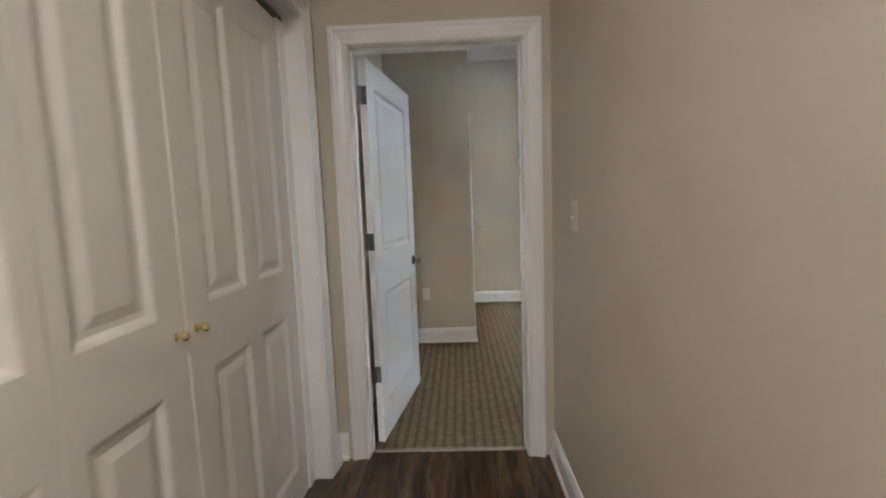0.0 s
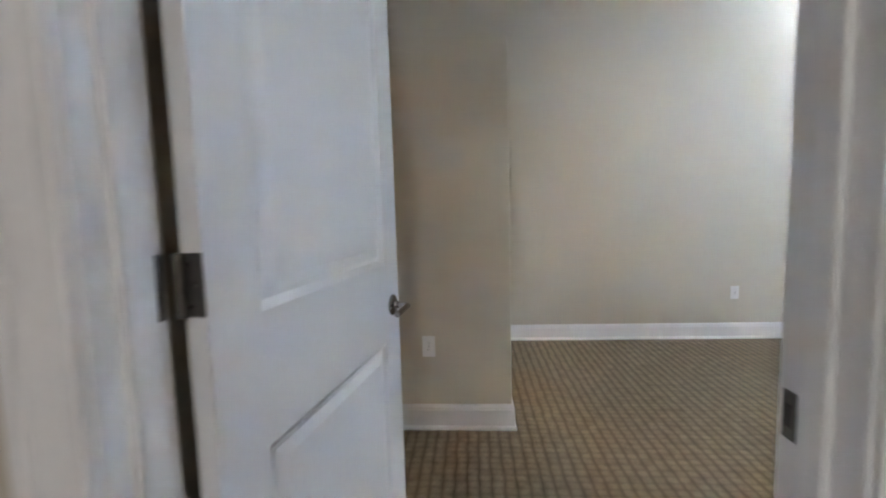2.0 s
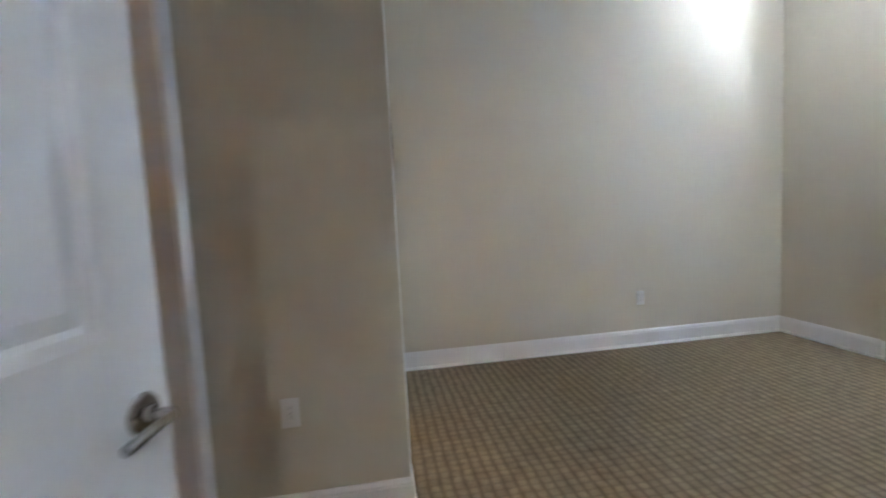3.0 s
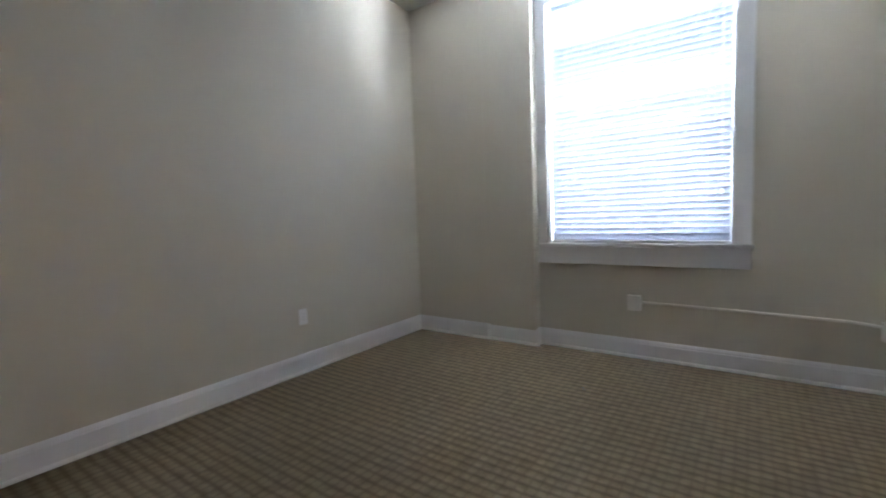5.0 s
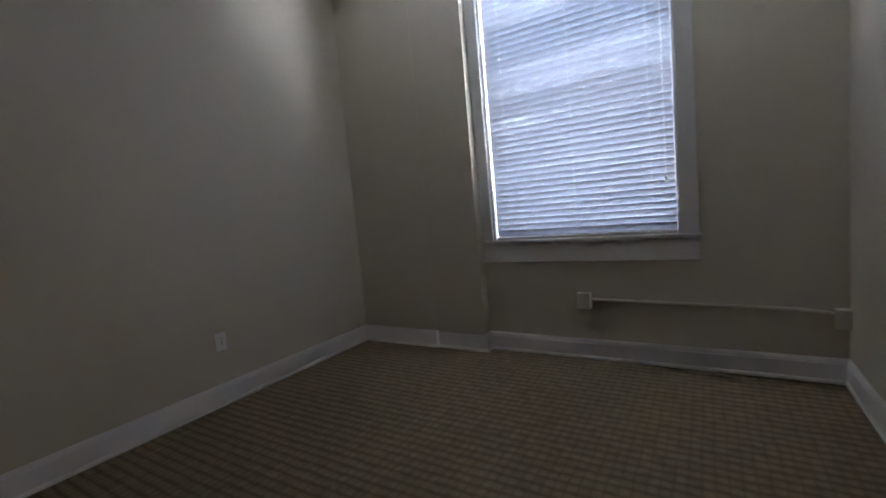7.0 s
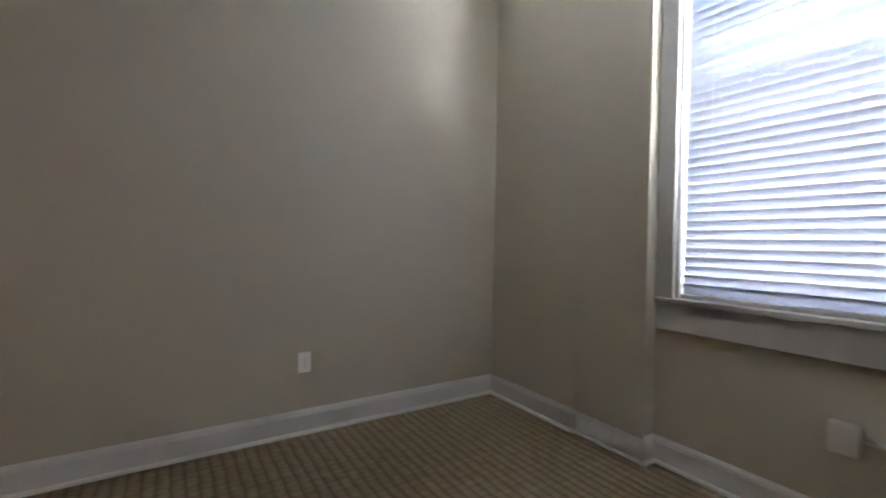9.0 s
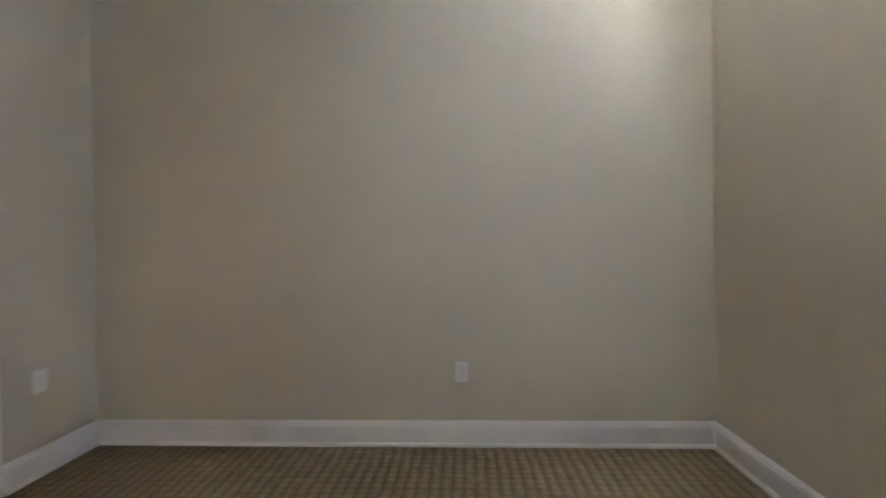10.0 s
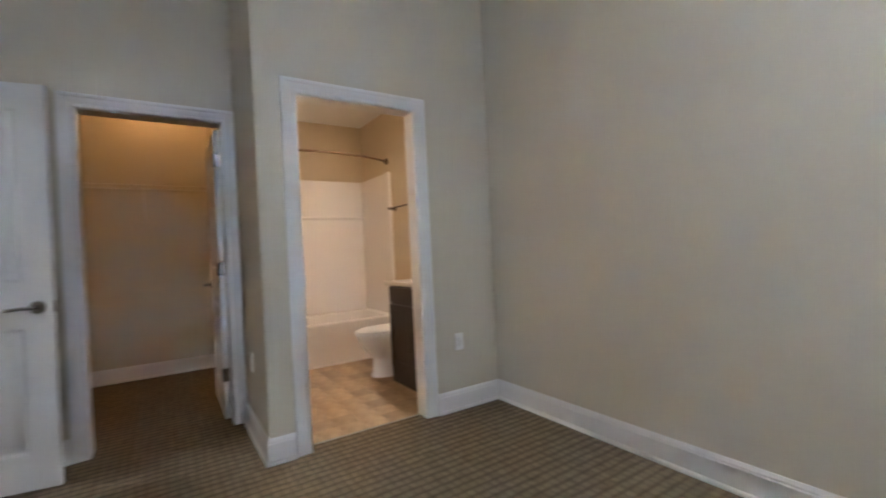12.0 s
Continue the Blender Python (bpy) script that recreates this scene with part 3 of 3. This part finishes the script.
# horizontal blind hung inside the opening
BLX = 4.332
blind = holder("window_blind", pose(BLX, (WY0 + WY1) / 2, WZ0), "white horizontal slat blind lowered and nearly closed", "blind")
half = (WY1 - WY0) / 2 - 0.017
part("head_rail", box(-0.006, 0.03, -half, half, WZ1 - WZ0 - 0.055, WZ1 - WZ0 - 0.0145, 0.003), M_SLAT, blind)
part("bottom_rail", box(-0.024, 0.024, -half, half, 0.0005, 0.022, 0.004, seg=2), M_PLATE, blind)


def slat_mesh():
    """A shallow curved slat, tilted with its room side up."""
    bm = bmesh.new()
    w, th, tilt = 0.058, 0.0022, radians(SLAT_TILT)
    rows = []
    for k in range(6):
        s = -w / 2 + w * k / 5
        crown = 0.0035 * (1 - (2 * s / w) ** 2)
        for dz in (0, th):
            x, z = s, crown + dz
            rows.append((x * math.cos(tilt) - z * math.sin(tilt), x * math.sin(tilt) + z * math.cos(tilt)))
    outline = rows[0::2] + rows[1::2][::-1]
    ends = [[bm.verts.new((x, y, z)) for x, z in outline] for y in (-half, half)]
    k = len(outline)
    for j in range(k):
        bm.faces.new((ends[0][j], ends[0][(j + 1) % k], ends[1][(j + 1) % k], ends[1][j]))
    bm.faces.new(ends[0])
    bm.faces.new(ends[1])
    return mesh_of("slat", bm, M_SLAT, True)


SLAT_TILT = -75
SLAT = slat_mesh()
PITCH = 0.0435
for i in range(41):
    z = 0.046 + i * PITCH
    if z > WZ1 - WZ0 - 0.06:
        break
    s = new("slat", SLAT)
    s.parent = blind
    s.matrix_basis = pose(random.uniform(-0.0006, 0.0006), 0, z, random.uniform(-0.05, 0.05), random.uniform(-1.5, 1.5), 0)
for y in (-half + 0.13, 0.0, half - 0.13):
    for x in (-0.027, 0.027):
        part("ladder_cord", tube([(x, y, 0.02), (x, y, 0.9), (x, y, WZ1 - WZ0 - 0.056)], 0.0005, 6), M_PLATE, blind)
part("lift_cord", tube([(-0.034, -half + 0.05, 0.36), (-0.034, -half + 0.05, WZ1 - WZ0 - 0.06)], 0.0012, 6), M_PLATE, blind)
part("cord_tassel", lathe([(0.002, 0), (0.007, -0.006), (0.008, -0.03), (0.004, -0.036)], pose(-0.034, -half + 0.05, 0.36), 12), M_PLATE, blind, smooth=True)


# ---------------------------------------------------------------- wall fittings
def plate(name, label, m, kind, mat=M_PLATE):
    """A wall plate; its face looks along local -y, back at y 0."""
    p = holder(name, m, label, name.replace("_", " "))
    part("cover_plate", box(-0.035, 0.035, -0.006, 0.0, -0.0575, 0.0575, 0.003, seg=2), mat, p)
    if kind == "outlet":
        for z in (-0.0195, 0.0195):
            f = part("socket", box(-0.0165, 0.0165, -0.0085, -0.006, z - 0.014, z + 0.014, 0.003, seg=2), mat, p)
            for x in (-0.006, 0.006):
                part("slot", box(x - 0.001, x + 0.001, -0.0088, -0.0086, z - 0.002, z + 0.006), M_SLOT, f)
    if kind == "switch":
        part("toggle", box(-0.005, 0.005, -0.018, -0.006, -0.012, 0.0, 0.002), mat, p)
    for z in ((0,) if kind == "outlet" else (-0.03, 0.03)):
        part("screw", cyl(pose(0, -0.006, z, 90), 0.003, 0.001, 10), M_NICKEL, p)
    return p


plate("wall_outlet", "white duplex outlet on the far wall", pose(2.846, FAR, 0.407), "outlet")
plate("wall_outlet", "white duplex outlet on the return wall", pose(0.329, FACEY, 0.463), "outlet")
plate("wall_outlet", "white duplex outlet beside the bathroom doorway", pose(BATHX, 6.068, 0.464, 0, 0, 90), "outlet")
plate("wall_outlet", "beige painted duplex outlet near the window wall", pose(3.50, RIGHT, 0.375, 0, 0, 180), "outlet", M_ALMOND)
plate("light_switch", "almond single toggle switch on the hall wall", pose(HALLR, 2.58, 1.229, 0, 0, -90), "switch", M_ALMOND)

# surface raceway under the window
race = holder("surface_raceway", pose(0, 0, 0), "beige surface outlet box and conduit along the wall", "conduit")
bx = part("outlet_box", box(WIN - 0.050, WIN, 4.412, 4.502, 0.358, 0.468, 0.005, seg=2), M_CONDUIT, race)
part("socket", box(WIN - 0.053, WIN - 0.0502, 4.432, 4.482, 0.375, 0.455, 0.0008), M_CONDUIT, bx)
part("conduit", tube([(WIN - 0.012, 4.405, 0.418), (WIN - 0.012, 4.0, 0.414), (WIN - 0.012, 3.55, 0.407), (WIN - 0.012, 3.30, 0.402), (WIN - 0.014, 3.22, 0.394), (WIN - 0.014, 3.165, 0.386)], 0.0095, 10), M_CONDUIT, race, smooth=True)
part("corner_box", box(WIN - 0.055, WIN, RIGHT, RIGHT + 0.065, 0.31, 0.415, 0.005, seg=2), M_CONDUIT, race)

thing("lint_scrap", tube([(3.505, 4.585, 0.004), (3.517, 4.590, 0.006), (3.530, 4.602, 0.005), (3.545, 4.606, 0.004)], 0.0035, 6), M_SLOT, "dark curled scrap of lint on the carpet", "lint", smooth=True)

# ---------------------------------------------------------------- walk-in closet
shelf = holder("wire_shelf", pose(-1.87, 0, 1.83), "white wire closet shelf with hanging rail", "shelf")
for x in (0.01, 0.30):
    part("rail", tube([(x, 3.31, 0), (x, 4.81, 0)], 0.0045, 8), M_WIRE, shelf)
part("front_rail", tube([(0.305, 3.31, -0.035), (0.305, 4.81, -0.035)], 0.0045, 8), M_WIRE, shelf)
wire_bm = bmesh.new()
for k in range(58):
    y = 3.33 + k * 0.0255
    tube([(0.012, y, 0.004), (0.298, y, 0.004), (0.303, y, -0.035)], 0.0016, 5, wire_bm)
tagged(part("deck_wires", wire_bm, M_WIRE, shelf), kind="stuff")
for y in (3.75, 4.25):
    part("brace", tube([(0.004, y, -0.30), (0.295, y, -0.01)], 0.005, 8), M_WIRE, shelf)

# ---------------------------------------------------------------- bathroom
tub = holder("bathtub", pose(-1.795, 4.965, 0.004), "white built-in bathtub under an acrylic surround", "bathtub")


def tub_mesh():
    bm = bmesh.new()
    w, ln, h = 0.79, 1.53, 0.42
    def ring(inset, z, r, sk=0.0):
        pts = []
        for cx, cy, a0 in ((w - inset - r, ln - inset - r, 0), (inset + r, ln - inset - r, 90), (inset + r, inset + r, 180), (w - inset - r, inset + r, 270)):
            for k in range(7):
                a = radians(a0 + 15 * k)
                pts.append(bm.verts.new((cx + r * math.cos(a), cy + r * math.sin(a), z)))
        return pts
    rs = [ring(0.012, 0.0, 0.004), ring(0.012, h - 0.05, 0.004), ring(0.0, h - 0.03, 0.006), ring(0.0, h - 0.008, 0.006), ring(0.008, h, 0.01), ring(0.06, h, 0.08), ring(0.075, h - 0.012, 0.1), ring(0.10, 0.20, 0.12), ring(0.14, 0.08, 0.13), ring(0.20, 0.06, 0.12)]
    for a, b in zip(rs, rs[1:]):
        for k in range(28):
            bm.faces.new((a[k], a[(k + 1) % 28], b[(k + 1) % 28], b[k]))
    bm.faces.new(rs[-1])
    bm.faces.new(rs[0])
    return bm


part("tub_body", tub_mesh(), M_SURROUND, tub, smooth=True)
sur = holder("tub_surround", pose(0, 0, 0), "glossy white three-piece tub surround with moulded ledge", "tub surround")
part("back_panel", box(-1.80, -1.785, 4.985, 6.475, 0.426, 1.98, 0.004, seg=2), M_SURROUND, sur)
part("end_panel", box(-1.784, -1.02, 6.475, 6.50, 0.426, 1.98, 0.004, seg=2), M_SURROUND, sur)
part("end_panel", box(-1.784, -1.02, 4.96, 4.985, 0.426, 1.98, 0.004, seg=2), M_SURROUND, sur)
part("edge_flange", box(-1.065, -1.0, 6.455, 6.4745, 0.43, 1.98, 0.008, seg=3), M_SURROUND, sur)
part("ledge", sweep([(0, 0), (0.008, 0.008), (0.014, 0.022), (0.012, 0.028), (0, 0.034)], [(-1.785, 6.474, 1.52), (-1.785, 4.986, 1.52)], (0, 0, 1)), M_SURROUND, sur)

rod = holder("shower_rod", pose(0, 0, 0), "curved bronze shower curtain rod above the tub", "shower rod")
pts = []
for k in range(25):
    u = k / 24
    pts.append((-1.10 + 0.21 * math.sin(math.pi * u) ** 0.8, 6.485 - 1.51 * u, 2.11))
part("rod", tube(pts, 0.0125, 12), M_ROD, rod, smooth=True)
for y, s in ((6.50, 1), (4.96, -1)):
    part("flange", lathe([(0.036, 0), (0.036, 0.006), (0.028, 0.014), (0.017, 0.022), (0.015, 0.04)], pose(-1.10, y, 2.11, 90 * s), 24), M_BRONZE, rod, "dark bronze flange", smooth=True)

bar = holder("towel_bar", pose(0, 0, 0), "dark bronze towel bar on the wall above the toilet", "towel bar")
part("bar", tube([(-0.96, 6.435, 1.57), (-0.36, 6.435, 1.57)], 0.009, 12), M_BRONZE, bar, smooth=True)
for x in (-0.94, -0.38):
    part("post", lathe([(0.026, 0), (0.026, 0.006), (0.012, 0.014), (0.011, 0.066), (0.014, 0.07), (0.014, 0.084)], pose(x, 6.50, 1.57, 90), 20), M_BRONZE, bar, smooth=True)


def ellipse_loft(levels, n=28):
    """Rings of (z, half width x, front y, back y), flatter at the back."""
    bm = bmesh.new()
    rings = []
    for z, hw, yf, yb in levels:
        cy, ry = (yf + yb) / 2, (yb - yf) / 2
        ring = []
        for k in range(n):
            a = 2 * math.pi * k / n
            sx, sy = math.cos(a), math.sin(a)
            if sy > 0:
                sx = math.copysign(abs(sx) ** 0.7, sx)
            ring.append(bm.verts.new((hw * sx, cy + ry * sy, z)))
        rings.append(ring)
    for a, b in zip(rings, rings[1:]):
        for k in range(n):
            bm.faces.new((a[k], a[(k + 1) % n], b[(k + 1) % n], b[k]))
    bm.faces.new(rings[0])
    bm.faces.new(rings[-1])
    return bm


toilet = holder("toilet", pose(-0.36, 6.495, 0.004) @ Matrix.Diagonal((0.94, 1.0, 0.98, 1)), "white porcelain toilet with closed lid", "toilet")
part("pedestal", ellipse_loft([(0, 0.122, -0.605, -0.12), (0.02, 0.122, -0.605, -0.12), (0.04, 0.113, -0.59, -0.14), (0.15, 0.105, -0.58, -0.13), (0.19, 0.12, -0.60, -0.10), (0.235, 0.15, -0.65, -0.08), (0.29, 0.175, -0.685, -0.07), (0.345, 0.184, -0.715, -0.07), (0.375, 0.185, -0.72, -0.07), (0.385, 0.178, -0.712, -0.075)]), M_PORCELAIN, toilet, smooth=True)
part("seat", ellipse_loft([(0.386, 0.176, -0.722, -0.20), (0.390, 0.186, -0.732, -0.195), (0.402, 0.186, -0.732, -0.195), (0.406, 0.180, -0.726, -0.20)]), M_PLATE, toilet, smooth=True)
part("lid", ellipse_loft([(0.408, 0.178, -0.724, -0.19), (0.412, 0.186, -0.732, -0.185), (0.424, 0.184, -0.730, -0.185), (0.434, 0.165, -0.70, -0.20), (0.437, 0.12, -0.62, -0.25)]), M_PLATE, toilet, smooth=True)
tank = part("tank", box(-0.20, 0.20, -0.195, -0.012, 0.386, 0.72, 0.022, seg=3), M_PORCELAIN, toilet, smooth=True)
part("tank_lid", box(-0.21, 0.21, -0.205, -0.006, 0.721, 0.755, 0.012, seg=3), M_PORCELAIN, tank, smooth=True)
part("flush_lever", tube([(-0.15, -0.197, 0.66), (-0.15, -0.215, 0.66), (-0.09, -0.218, 0.652)], 0.006, 8), M_NICKEL, tank, smooth=True)

van = holder("vanity_cabinet", pose(-0.14, 5.985, 0.034), "dark espresso vanity cabinet with flat doors", "vanity")
part("body", box(0, 0.61, 0.02, 0.51, -0.030, 0.79, 0.002), M_ESPRESSO, van)
part("drawer_front", box(0.012, 0.598, 0.0, 0.019, 0.645, 0.775, 0.003), M_ESPRESSO, van)
for x0 in (0.012, 0.307):
    panel_door(van, M_ESPRESSO, "door", pose(x0, 0.019, 0.105), 0.291, 0.525, 0.019, [(0.05, 0.241, 0.05, 0.475)], "shaker")
part("toe_kick", box(0.004, 0.606, 0.008, 0.019, -0.030, 0.10, 0.001), M_ESPRESSO, van)
vt = part("countertop", box(-0.015, 0.625, -0.025, 0.513, 0.791, 0.823, 0.006, seg=2), M_TOP, van, "white cultured marble top")
part("backsplash", box(-0.015, 0.625, 0.495, 0.513, 0.8235, 0.91, 0.004, seg=2), M_TOP, vt)

# ---------------------------------------------------------------- pieces of the floors
PW = 0.160
plank_meshes = {}
for r in range(7):
    x = -0.02 + r * PW
    y = -1.5 - random.uniform(0, 0.8)
    while y < 3.02:
        ln = random.choice((0.6, 0.9, 1.2))
        y0, y1 = max(y, -1.5), min(y + ln, 3.026)
        if y1 - y0 > 0.03:
            key = (round(y1 - y0, 2), r == 6)
            if key not in plank_meshes:
                plank_meshes[key] = mesh_of("plank", box(0.0007, (0.14 if r == 6 else PW) - 0.0007, 0.0007, key[0] - 0.0007, -0.008, 0.0, 0.0012), M_WOOD)
            p = new("plank", plank_meshes[key])
            p.parent = floor_hall
            p.matrix_basis = pose(x, y0, random.uniform(-0.0004, 0.0004))
        y += ln
TS = 0.152
TILE = mesh_of("tile", box(0.001, TS - 0.001, 0.001, TS - 0.001, 0.003, 0.005, 0.0006), M_VINYL)
for i in range(12):
    for j in range(11):
        x, y = 0.665 - (i + 1) * TS, 4.962 + j * TS
        if y + TS < 6.52 and x > -1.13:
            t = new("tile", TILE)
            t.parent = floor_bath
            t.matrix_basis = pose(x, y, 0)
